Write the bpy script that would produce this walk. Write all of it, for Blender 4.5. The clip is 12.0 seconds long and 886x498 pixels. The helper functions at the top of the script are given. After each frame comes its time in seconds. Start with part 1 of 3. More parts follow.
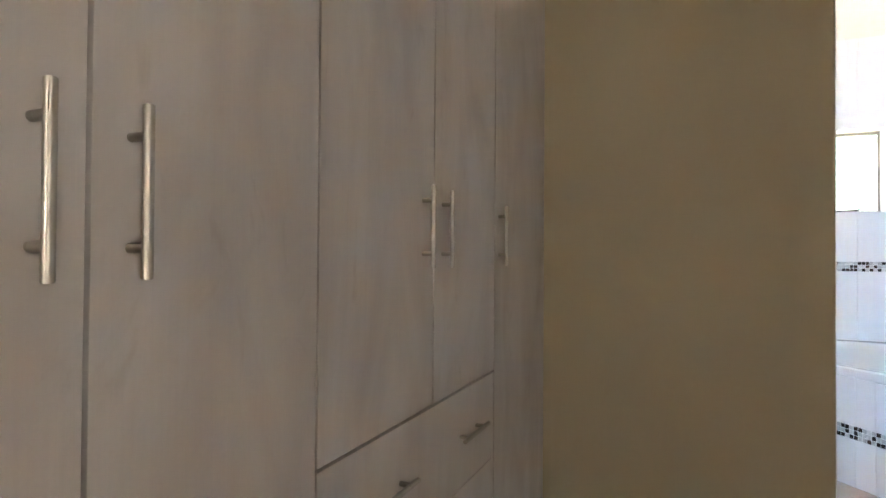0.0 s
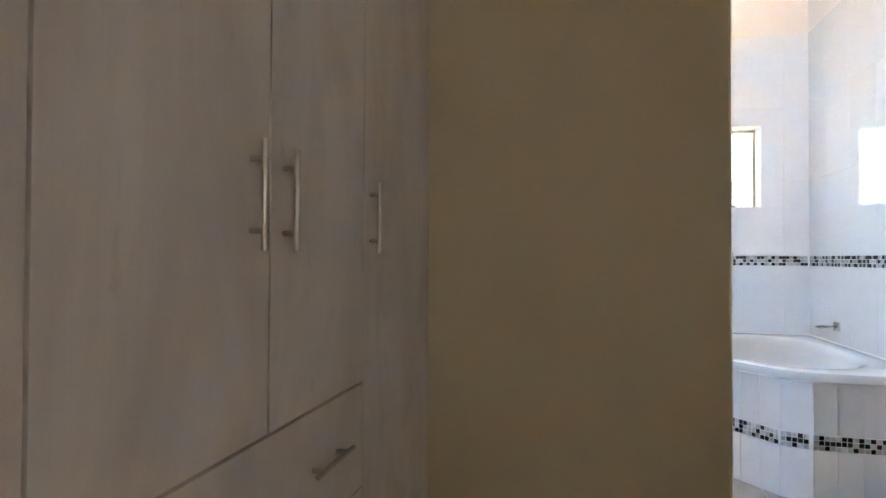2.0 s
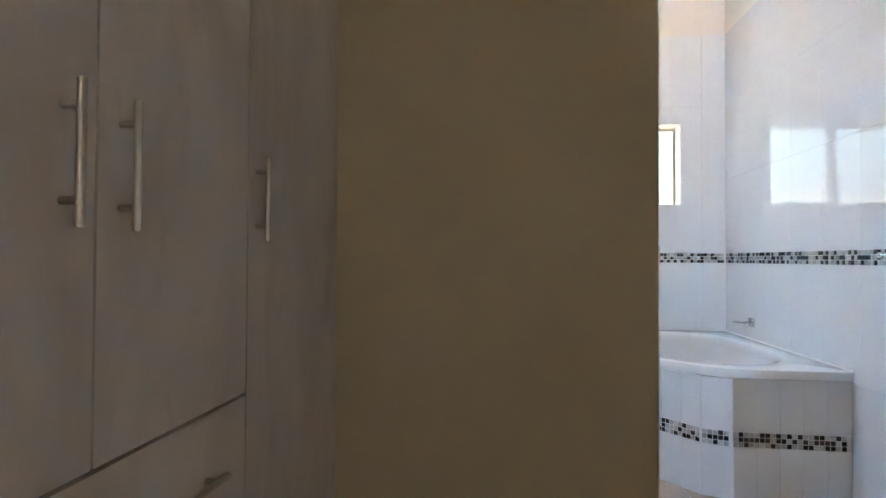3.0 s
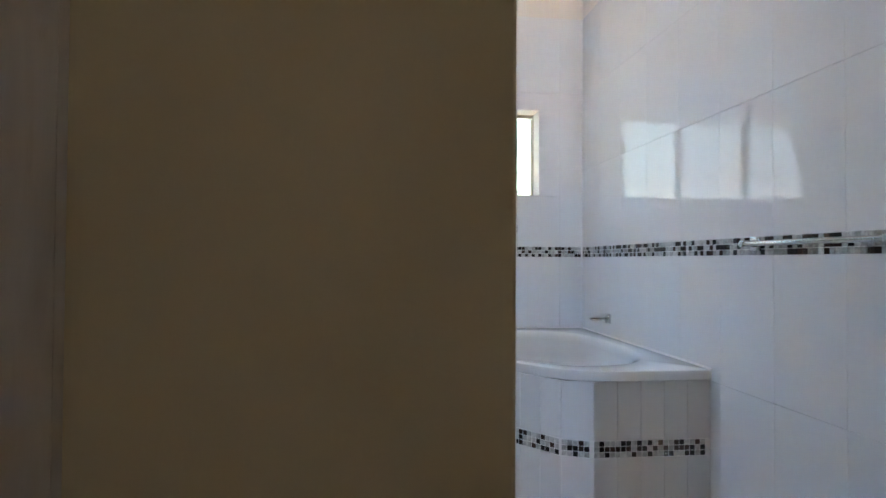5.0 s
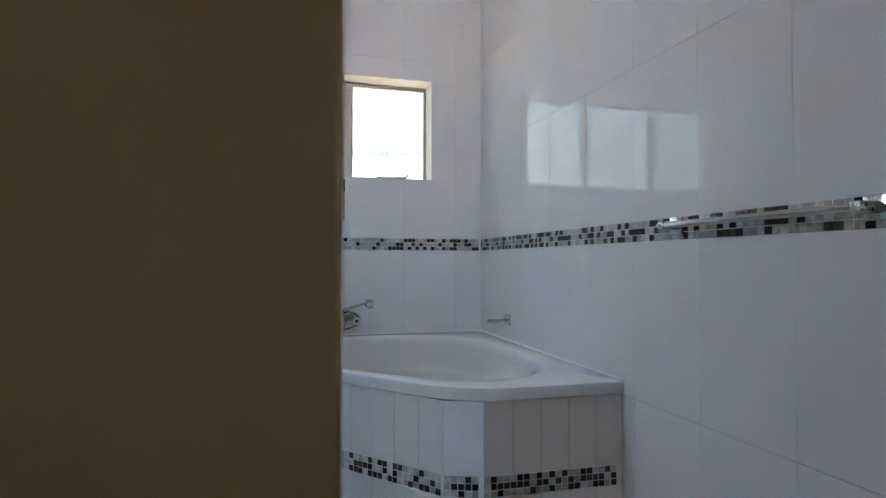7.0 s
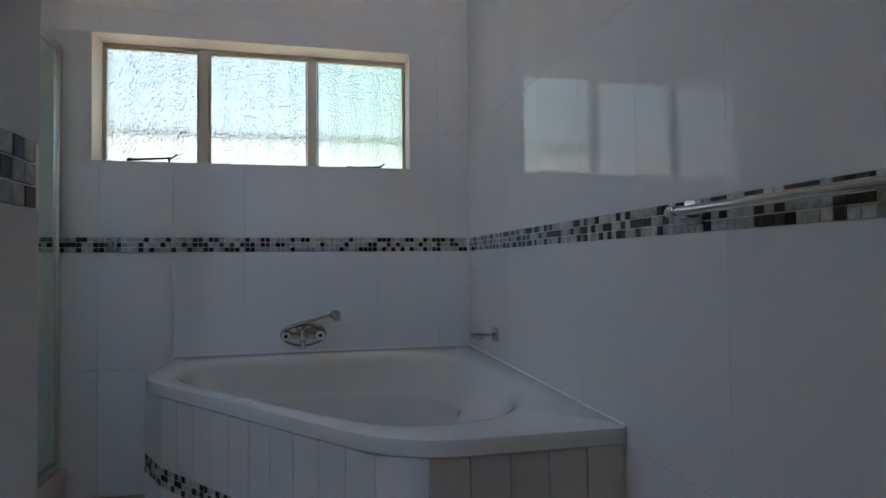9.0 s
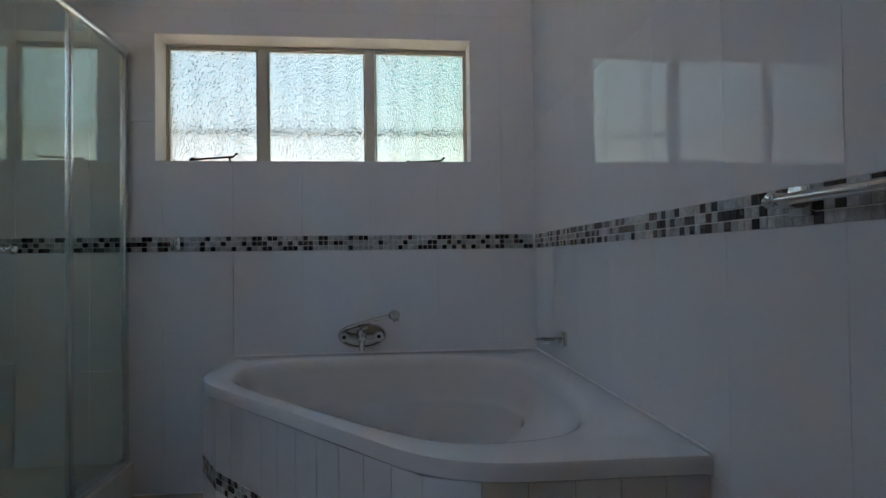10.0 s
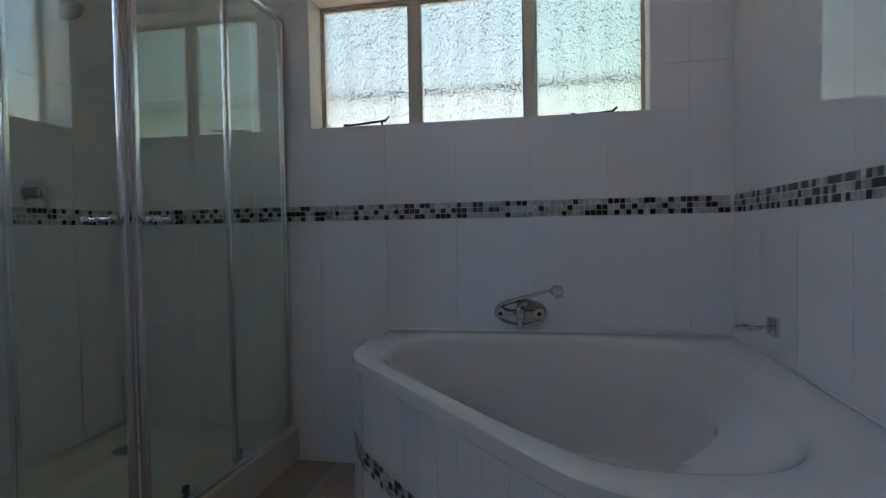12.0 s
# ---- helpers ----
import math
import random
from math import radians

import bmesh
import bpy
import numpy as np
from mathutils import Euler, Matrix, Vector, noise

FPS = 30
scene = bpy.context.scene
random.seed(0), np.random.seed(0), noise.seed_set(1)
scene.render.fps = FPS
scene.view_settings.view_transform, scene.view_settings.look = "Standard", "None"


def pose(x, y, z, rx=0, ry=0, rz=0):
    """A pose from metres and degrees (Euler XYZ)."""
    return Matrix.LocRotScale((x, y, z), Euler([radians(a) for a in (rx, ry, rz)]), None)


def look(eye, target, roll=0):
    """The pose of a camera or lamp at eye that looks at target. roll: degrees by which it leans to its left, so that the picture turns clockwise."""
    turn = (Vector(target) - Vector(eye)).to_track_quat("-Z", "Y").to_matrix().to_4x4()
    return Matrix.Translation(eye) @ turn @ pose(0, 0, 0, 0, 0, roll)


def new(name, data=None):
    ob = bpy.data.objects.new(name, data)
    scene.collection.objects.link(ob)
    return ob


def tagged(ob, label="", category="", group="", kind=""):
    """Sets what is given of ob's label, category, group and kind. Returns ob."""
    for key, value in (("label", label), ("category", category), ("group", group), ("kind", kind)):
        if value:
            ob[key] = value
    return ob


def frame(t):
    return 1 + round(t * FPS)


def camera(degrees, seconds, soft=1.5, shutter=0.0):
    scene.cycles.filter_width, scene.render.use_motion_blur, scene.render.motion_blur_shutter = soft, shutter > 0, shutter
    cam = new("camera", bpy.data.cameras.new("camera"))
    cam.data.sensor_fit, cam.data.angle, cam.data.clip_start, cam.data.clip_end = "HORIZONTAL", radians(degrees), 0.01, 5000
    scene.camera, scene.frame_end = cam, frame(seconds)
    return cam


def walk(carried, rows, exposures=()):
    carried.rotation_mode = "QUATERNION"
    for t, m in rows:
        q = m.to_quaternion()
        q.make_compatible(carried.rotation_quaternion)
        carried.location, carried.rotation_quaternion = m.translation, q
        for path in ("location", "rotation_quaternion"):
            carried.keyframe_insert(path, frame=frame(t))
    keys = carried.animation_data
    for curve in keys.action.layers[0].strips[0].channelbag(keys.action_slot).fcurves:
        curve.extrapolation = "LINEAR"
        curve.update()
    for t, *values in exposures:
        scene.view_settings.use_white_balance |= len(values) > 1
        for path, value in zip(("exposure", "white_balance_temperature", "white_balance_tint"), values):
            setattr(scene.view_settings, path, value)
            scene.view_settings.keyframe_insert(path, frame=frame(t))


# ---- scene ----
cam = camera(75.3, 12.0)
PATH = [
    (0, (0.118, 0.306, 1.217), (-0.675, 2.142, 1.243), 0.4),
    (0.5, (0.116, 0.379, 1.201), (-0.615, 2.24, 1.232), 0.2),
    (1, (0.111, 0.457, 1.191), (-0.534, 2.35, 1.226), -0.0),
    (1.5, (0.096, 0.549, 1.187), (-0.46, 2.47, 1.22), 0.1),
    (2, (0.09, 0.657, 1.175), (-0.371, 2.603, 1.207), 0.2),
    (2.5, (0.095, 0.763, 1.162), (-0.251, 2.733, 1.193), 0.4),
    (3, (0.109, 0.879, 1.147), (-0.111, 2.867, 1.182), 0.3),
    (3.2, (0.112, 0.949, 1.141), (-0.063, 2.941, 1.173), 0.4),
    (5, (0.243, 1.394, 1.104), (0.484, 3.379, 1.142), 0.3),
    (5.5, (0.284, 1.524, 1.113), (0.653, 3.49, 1.151), 0.1),
    (6, (0.346, 1.667, 1.088), (0.804, 3.614, 1.131), 0.3),
    (6.5, (0.435, 1.791, 1.078), (0.94, 3.726, 1.118), 0.1),
    (7, (0.528, 1.923, 1.058), (1.064, 3.85, 1.103), 0.1),
    (7.5, (0.618, 2.032, 1.06), (1.175, 3.952, 1.106), 0.0),
    (7.7, (0.683, 2.076, 1.047), (1.227, 4.0, 1.104), -0.3),
    (9.3, (0.94, 2.419, 1.071), (1.317, 4.38, 1.116), -0.5),
    (9.5, (0.957, 2.447, 1.07), (1.282, 4.418, 1.115), -0.6),
    (10, (0.992, 2.513, 1.077), (1.179, 4.503, 1.114), -0.7),
    (10.5, (1.034, 2.583, 1.078), (1.051, 4.583, 1.106), -0.9),
    (11, (1.041, 2.655, 1.074), (0.898, 4.649, 1.088), -1.0),
    (11.5, (1.046, 2.73, 1.077), (0.766, 4.711, 1.064), -1.1),
    (12, (1.032, 2.814, 1.073), (0.63, 4.773, 1.011), -1.0),
]
EXPOSURES = [(0, 1.4), (1.5, 1.22), (3.2, 0.72), (5, 0.3), (6, 0.1), (7.7, -0.42), (9.3, -1.3), (10.5, -1.43), (12, -1.4)]
walk(cam, [(t, look(eye, target, roll)) for t, eye, target, roll in PATH], EXPOSURES)

# ---- world and light ----
SKY_GLOW, WEST_GLOW, ROOM_FILL_GLOW = 4.5, 47.0, 7.5
world = bpy.data.worlds.new("sky")
scene.world = world
world.use_nodes = True
wt = world.node_tree
sky = wt.nodes.new("ShaderNodeTexSky")
sky.sky_type, sky.sun_disc = "NISHITA", False
sky.sun_elevation, sky.sun_rotation = radians(50), radians(200)
wt.links.new(sky.outputs[0], wt.nodes["Background"].inputs[0])
wt.nodes["Background"].inputs[1].default_value = 0.1


# ---- materials ----
def material(name, color=(0.8, 0.8, 0.8), rough=0.5, metal=0.0):
    m = bpy.data.materials.new(name)
    m.use_nodes = True
    b = m.node_tree.nodes["Principled BSDF"]
    b.inputs["Base Color"].default_value = (*color, 1)
    b.inputs["Roughness"].default_value = rough
    b.inputs["Metallic"].default_value = metal
    return m, m.node_tree.nodes, m.node_tree.links, b


def ramp(nodes, stops, mode="LINEAR"):
    r = nodes.new("ShaderNodeValToRGB")
    r.color_ramp.interpolation = mode
    e = r.color_ramp.elements
    while len(e) < len(stops):
        e.new(0.5)
    for el, (p, c) in zip(e, stops):
        el.position, el.color = p, (*c, 1)
    return r


def noise_tex(nodes, links, scale, detail=4, stretch=(1, 1, 1)):
    g = nodes.new("ShaderNodeNewGeometry")
    mp = nodes.new("ShaderNodeMapping")
    mp.inputs["Scale"].default_value = stretch
    links.new(g.outputs["Position"], mp.inputs["Vector"])
    n = nodes.new("ShaderNodeTexNoise")
    n.inputs["Scale"].default_value, n.inputs["Detail"].default_value = scale, detail
    links.new(mp.outputs[0], n.inputs["Vector"])
    return n


def bump(nodes, links, b, source, strength, distance):
    k = nodes.new("ShaderNodeBump")
    k.inputs["Strength"].default_value, k.inputs["Distance"].default_value = strength, distance
    links.new(source, k.inputs["Height"])
    links.new(k.outputs[0], b.inputs["Normal"])
    return k


def paint(name, a, c, rough=0.6, grain=60, relief=0.25):
    m, n, l, b = material(name, a, rough)
    t = noise_tex(n, l, 1.6, 5)
    r = ramp(n, [(0.3, a), (0.7, c)])
    l.new(t.outputs[0], r.inputs[0])
    l.new(r.outputs[0], b.inputs["Base Color"])
    g = noise_tex(n, l, grain, 3)
    bump(n, l, b, g.outputs[0], relief, 0.003)
    return m


def metal(name, color, rough, brushed=False):
    m, n, l, b = material(name, color, rough, 1.0)
    t = noise_tex(n, l, 40, 3, (8, 8, 0.4) if brushed else (1, 1, 1))
    r = ramp(n, [(0.3, (rough * 0.7,) * 3), (0.7, (rough * 1.35,) * 3)])
    l.new(t.outputs[0], r.inputs[0])
    l.new(r.outputs[0], b.inputs["Roughness"])
    return m


def wood():
    """Whitewashed greyish oak laminate with an upright grain."""
    m, n, l, b = material("whitewashed_oak", (0.5, 0.45, 0.4), 0.5)
    broad = noise_tex(n, l, 2.6, 7, (1, 1.7, 0.6))
    fine = noise_tex(n, l, 34, 6, (1, 5, 0.09))
    broad.inputs["Distortion"].default_value = 0.8
    mix = n.new("ShaderNodeMath")
    mix.operation = "MULTIPLY_ADD"
    l.new(fine.outputs[0], mix.inputs[0])
    mix.inputs[1].default_value = 0.1
    l.new(broad.outputs[0], mix.inputs[2])
    r = ramp(n, [(0.4, (0.455, 0.405, 0.37)), (0.55, (0.505, 0.46, 0.425)), (0.7, (0.55, 0.51, 0.48))])
    l.new(mix.outputs[0], r.inputs[0])
    knots = noise_tex(n, l, 7.0, 6, (1, 1.6, 0.7))
    knots.inputs["Distortion"].default_value = 1.2
    k = ramp(n, [(0.63, (1, 1, 1)), (0.74, (0.9, 0.88, 0.86))])
    l.new(knots.outputs[0], k.inputs[0])
    x = n.new("ShaderNodeMix")
    x.data_type, x.blend_type = "RGBA", "MULTIPLY"
    x.inputs[0].default_value = 1.0
    l.new(r.outputs[0], x.inputs[6])
    l.new(k.outputs[0], x.inputs[7])
    l.new(x.outputs[2], b.inputs["Base Color"])
    bump(n, l, b, fine.outputs[0], 0.12, 0.002)
    return m


def tile_glaze(name, color, rough):
    m, n, l, b = material(name, color, rough)
    info = n.new("ShaderNodeObjectInfo")
    r = ramp(n, [(0, tuple(c * 0.985 for c in color)), (1, color)])
    l.new(info.outputs["Random"], r.inputs[0])
    l.new(r.outputs[0], b.inputs["Base Color"])
    t = noise_tex(n, l, 5, 2)
    bump(n, l, b, t.outputs[0], 0.06, 0.004)
    smear = noise_tex(n, l, 3.5, 5)
    q = ramp(n, [(0.35, (rough,) * 3), (0.75, (rough * 2.2,) * 3)])
    l.new(smear.outputs[0], q.inputs[0])
    l.new(q.outputs[0], b.inputs["Roughness"])
    return m


def mosaic(name, per_island=False):
    """Glass and stone chips: dark brown, black, marble greys and off-whites."""
    m, n, l, b = material(name, (0.4, 0.4, 0.4), 0.18)
    if per_island:
        pick = n.new("ShaderNodeNewGeometry").outputs["Random Per Island"]
    else:
        pick = n.new("ShaderNodeObjectInfo").outputs["Random"]
    r = ramp(n, [(0, (0.022, 0.02, 0.02)), (0.17, (0.05, 0.036, 0.03)), (0.3, (0.085, 0.055, 0.045)), (0.36, (0.5, 0.5, 0.48)),
                 (0.52, (0.62, 0.63, 0.61)), (0.7, (0.72, 0.73, 0.71)), (0.86, (0.55, 0.58, 0.57))], "CONSTANT")
    l.new(pick, r.inputs[0])
    t = noise_tex(n, l, 70, 5)
    v = ramp(n, [(0.35, (0.62, 0.62, 0.62)), (0.65, (1, 1, 1))])
    l.new(t.outputs[0], v.inputs[0])
    x = n.new("ShaderNodeMix")
    x.data_type, x.blend_type = "RGBA", "MULTIPLY"
    x.inputs[0].default_value = 0.9
    l.new(r.outputs[0], x.inputs[6])
    l.new(v.outputs[0], x.inputs[7])
    l.new(x.outputs[2], b.inputs["Base Color"])
    bump(n, l, b, t.outputs[0], 0.15, 0.002)
    return m


def glass(name, color, rough, relief=0.0, scale=60):
    m, n, l, b = material(name, color, rough)
    b.inputs["Transmission Weight"].default_value = 1.0
    b.inputs["IOR"].default_value = 1.45
    if relief:
        t = noise_tex(n, l, scale, 2, (1, 1, 0.7))
        t.inputs["Distortion"].default_value = 0.6
        bump(n, l, b, t.outputs[0], 1.0, relief)
    return m


def sheet_glass(name, tint):
    """Thin clear sheet: lets light through with a faint green tint and mirrors at a slant."""
    m, n, l, b = material(name)
    n.remove(b)
    tr, gl, mx = n.new("ShaderNodeBsdfTransparent"), n.new("ShaderNodeBsdfGlossy"), n.new("ShaderNodeMixShader")
    tr.inputs[0].default_value = (*tint, 1)
    gl.inputs["Roughness"].default_value = 0.01
    gl.inputs[0].default_value = (0.8, 1.0, 0.88, 1)
    lw, pw, ad = n.new("ShaderNodeLayerWeight"), n.new("ShaderNodeMath"), n.new("ShaderNodeMath")
    lw.inputs[0].default_value = 0.5
    pw.operation, ad.operation = "POWER", "MULTIPLY_ADD"
    pw.inputs[1].default_value, ad.inputs[1].default_value, ad.inputs[2].default_value = 4.0, 0.85, 0.065
    l.new(lw.outputs["Facing"], pw.inputs[0])
    l.new(pw.outputs[0], ad.inputs[0])
    l.new(ad.outputs[0], mx.inputs[0])
    l.new(tr.outputs[0], mx.inputs[1])
    l.new(gl.outputs[0], mx.inputs[2])
    l.new(mx.outputs[0], n["Material Output"].inputs[0])
    return m


UPPER_PAINT = paint("cream_wall_paint", (0.76, 0.7, 0.63), (0.8, 0.74, 0.67), 0.6)
OLIVE = paint("olive_plaster", (0.425, 0.355, 0.24), (0.455, 0.383, 0.262), 0.62, 45, 0.2)
WHITE_PAINT = paint("white_paint", (0.76, 0.73, 0.7), (0.8, 0.77, 0.74), 0.55)
CREAM_PAINT = paint("cream_window_paint", (0.62, 0.57, 0.48), (0.68, 0.63, 0.55), 0.45, 80, 0.1)
CEILING = paint("ceiling_paint", (0.68, 0.6, 0.46), (0.72, 0.64, 0.5), 0.7)
GROUT = paint("grout", (0.8, 0.79, 0.775), (0.84, 0.83, 0.815), 0.85, 200, 0.3)
DARK_JOINT = paint("dark_joint", (0.24, 0.23, 0.22), (0.44, 0.43, 0.42), 0.8)
WOOD = wood()
# carcass colour is near black: the shade in the door gaps is painted in
CARCASS_SHADE = paint("carcass_gap_shade", (0.02, 0.016, 0.013), (0.03, 0.024, 0.02), 0.7)
TILE = tile_glaze("white_wall_tile", (0.8, 0.795, 0.785), 0.022)
FLOOR_TILE = tile_glaze("beige_floor_tile", (0.42, 0.33, 0.26), 0.3)
CHIP, CHIPS = mosaic("mosaic_chip"), mosaic("mosaic_chips", True)
ACRYLIC = tile_glaze("white_acrylic", (0.8, 0.8, 0.79), 0.06)
TRAY = paint("cream_tray", (0.66, 0.63, 0.54), (0.72, 0.69, 0.6), 0.3, 90, 0.05)
CHROME = metal("chrome", (0.62, 0.625, 0.63), 0.06)
NICKEL = metal("brushed_nickel", (0.4, 0.365, 0.32), 0.38, True)
ALUMINIUM = material("bright_aluminium", (0.8, 0.81, 0.82), 0.24, 1.0)[0]
DARK_METAL = metal("dark_metal", (0.06, 0.055, 0.05), 0.5)
GREY_STEEL = metal("grey_steel", (0.45, 0.46, 0.47), 0.5)
RUBBER = paint("black_rubber", (0.02, 0.02, 0.02), (0.035, 0.035, 0.035), 0.6)
OBSCURE = glass("obscure_glass", (0.94, 0.97, 0.98), 0.09, 0.0195, 100)
CLEAR = sheet_glass("shower_glass", (0.975, 0.988, 0.965))


def glow_material(name, strength, stops, green):
    """Bright hazy distance: pale ground low down, sky above, foliage tint on one side."""
    m = bpy.data.materials.new(name)
    m.use_nodes = True
    n, l = m.node_tree.nodes, m.node_tree.links
    n.remove(n["Principled BSDF"])
    em = n.new("ShaderNodeEmission")
    em.inputs[1].default_value = strength
    l.new(em.outputs[0], n["Material Output"].inputs[0])
    g = n.new("ShaderNodeTexCoord")
    sep = n.new("ShaderNodeSeparateXYZ")
    l.new(g.outputs["Generated"], sep.inputs[0])
    r = ramp(n, stops)
    l.new(sep.outputs[2], r.inputs[0])
    f = ramp(n, [(0.511, (0, 0, 0)), (0.585, (green, green, green))])
    l.new(sep.outputs[0], f.inputs[0])
    x = n.new("ShaderNodeMix")
    x.data_type, x.blend_type = "RGBA", "MULTIPLY"
    l.new(f.outputs[0], x.inputs[0])
    l.new(r.outputs[0], x.inputs[6])
    x.inputs[7].default_value = (0.62, 0.9, 0.6, 1)
    l.new(x.outputs[2], em.inputs[0])
    return m


# ---- mesh helpers ----
def box(bm, x0, y0, z0, x1, y1, z1):
    v = [bm.verts.new((x, y, z)) for z in (z0, z1) for y in (y0, y1) for x in (x0, x1)]
    for f in ((0, 2, 3, 1), (4, 5, 7, 6), (0, 1, 5, 4), (2, 6, 7, 3), (0, 4, 6, 2), (1, 3, 7, 5)):
        bm.faces.new([v[i] for i in f])
    return v


def rounded_box(x0, y0, z0, x1, y1, z1, r=0.003, seg=2):
    bm = bmesh.new()
    box(bm, x0, y0, z0, x1, y1, z1)
    bmesh.ops.bevel(bm, geom=bm.edges[:], offset=r, segments=seg, profile=0.5, affect="EDGES")
    return bm


def rod(bm, a, b, r, seg=16, r2=None):
    a, b = Vector(a), Vector(b)
    q = (b - a).to_track_quat("Z", "Y").to_matrix().to_4x4()
    bmesh.ops.create_cone(bm, cap_ends=True, segments=seg, radius1=r, radius2=r if r2 is None else r2, depth=(b - a).length,
                          matrix=Matrix.Translation((a + b) / 2) @ q)
    return bm


def ball(bm, c, r, s=(1, 1, 1), seg=20):
    bmesh.ops.create_uvsphere(bm, u_segments=seg, v_segments=seg // 2, radius=r, matrix=Matrix.Translation(c) @ Matrix.Diagonal((*s, 1)))
    return bm


def tube(points, r, seg=12):
    """A bent round tube through the points."""
    bm = bmesh.new()
    pts = [Vector(p) for p in points]
    rings = []
    for i, p in enumerate(pts):
        d = (pts[min(i + 1, len(pts) - 1)] - pts[max(i - 1, 0)]).normalized()
        m = d.to_track_quat("Z", "Y").to_matrix()
        rings.append([bm.verts.new(p + m @ Vector((r * math.cos(k * math.tau / seg), r * math.sin(k * math.tau / seg), 0))) for k in range(seg)])
    for a, b in zip(rings, rings[1:]):
        for k in range(seg):
            bm.faces.new((a[k], a[(k + 1) % seg], b[(k + 1) % seg], b[k]))
    bm.faces.new(rings[0][::-1])
    bm.faces.new(rings[-1])
    return bm


def mesh_of(name, bm, mat, smooth=False):
    bmesh.ops.recalc_face_normals(bm, faces=bm.faces[:])
    me = bpy.data.meshes.new(name)
    bm.to_mesh(me)
    bm.free()
    me.materials.append(mat)
    if smooth:
        for p in me.polygons:
            p.use_smooth = True
        me.set_sharp_from_angle(angle=radians(40))
    return me


def part(name, bm, mat, parent=None, label="", smooth=False):
    ob = new(name, mesh_of(name, bm, mat, smooth))
    if parent:
        ob.parent = parent
    if label:
        tagged(ob, label)
    return ob


def thing(name, place, label, category, group=""):
    e = new(name)
    e.empty_display_size = 0.1
    e.matrix_world = pose(*place)
    return tagged(e, label, category, group)


def structure(name, bm, mat, label):
    return tagged(part(name, bm, mat), label, kind="structure")


def wall_with_hole(axis, a0, a1, u0, u1, z0, z1, hole=None):
    """A wall a0..a1 thick along axis, u0..u1 along the other, with one opening (u, u, z, z)."""
    bm = bmesh.new()
    cells = [(u0, u1, z0, z1)]
    if hole:
        h0, h1, g0, g1 = hole
        cells = [(u0, h0, z0, z1), (h1, u1, z0, z1), (h0, h1, z0, g0), (h0, h1, g1, z1)]
    for p, q, r, t in cells:
        if axis == "x":
            box(bm, a0, p, r, a1, q, t)
        else:
            box(bm, p, a0, r, q, a1, t)
    return bm


# ---- large structure ----
BACK, EAST, WEST, SOUTH, TOP = 5.33, 1.72, -1.10, -1.9, 3.4
PART_S, PART_N, PART_X = 2.885, 3.067, 0.624
SKIN = 0.003
BAND = (1.128, 1.2)
ROWS_Z = [(0.0, 0.578), (0.578, BAND[0]), (BAND[1], 1.745), (1.745, 2.29), (2.29, 2.83)]
WIN = (-0.107, 1.405, 1.557, 2.17)
WIN_W = (3.62, 4.2, 1.557, 2.7)
# openings for two unseen windows, added to light the dressing room
FILL_WIN_S = (-0.48, 0.15, 0.95, 2.15)
FILL_WIN_E = (-1.5, -0.2, 0.95, 2.15)

bm = bmesh.new()
box(bm, -1.3, SOUTH - 0.2, -0.15, 2.0, BACK + 0.25, -SKIN)
floor = structure("floor", bm, GROUT, "beige tiled floor")
bm = bmesh.new()
box(bm, -1.3, SOUTH - 0.2, TOP, 2.0, BACK + 0.25, TOP + 0.12)
structure("ceiling", bm, CEILING, "plain cream painted ceiling")
wall_north = structure("wall_north", wall_with_hole("y", BACK + SKIN, BACK + 0.22, -1.32, 1.92, 0, TOP, WIN), GROUT, "white tiled bathroom wall with a wide window and mosaic band")
wall_east = structure("wall_east", wall_with_hole("x", EAST + SKIN, EAST + 0.22, 2.03, BACK + SKIN, 0, TOP), GROUT, "glossy white tiled wall with a mosaic band")
structure("wall_east_room", wall_with_hole("x", EAST, EAST + 0.22, SOUTH, 2.03, 0, TOP, FILL_WIN_E), OLIVE, "olive plaster wall with an added unseen window")
wall_west = structure("wall_west", wall_with_hole("x", WEST - 0.22, WEST - SKIN, PART_N, BACK + SKIN, 0, TOP, WIN_W), GROUT, "white tiled bathroom wall with a small window")
structure("wall_west_room", wall_with_hole("x", WEST - 0.22, WEST, SOUTH, PART_S, 0, TOP), OLIVE, "olive plaster wall behind the wardrobe")
structure("wall_south", wall_with_hole("y", SOUTH - 0.2, SOUTH, -1.32, 1.92, 0, TOP, FILL_WIN_S), OLIVE, "olive plaster wall with an added unseen window")
bm = bmesh.new()
box(bm, -1.32, PART_S, 0, PART_X - SKIN, PART_N - SKIN, TOP)
bmesh.ops.bevel(bm, geom=[e for e in bm.edges if all(v.co.x > 0.5 and v.co.y < 2.9 for v in e.verts)], offset=0.012, segments=4, profile=0.5, affect="EDGES")
wall_partition = structure("wall_partition", bm, OLIVE, "olive plaster partition wall with a tiled end")
bm = bmesh.new()
box(bm, PART_X - 0.009, PART_S + 0.0125, 0, PART_X + 0.001, PART_S + 0.019, TOP)
tagged(part("trim", bm, WHITE_PAINT), "white tile trim on the wall's edge", kind="structure")


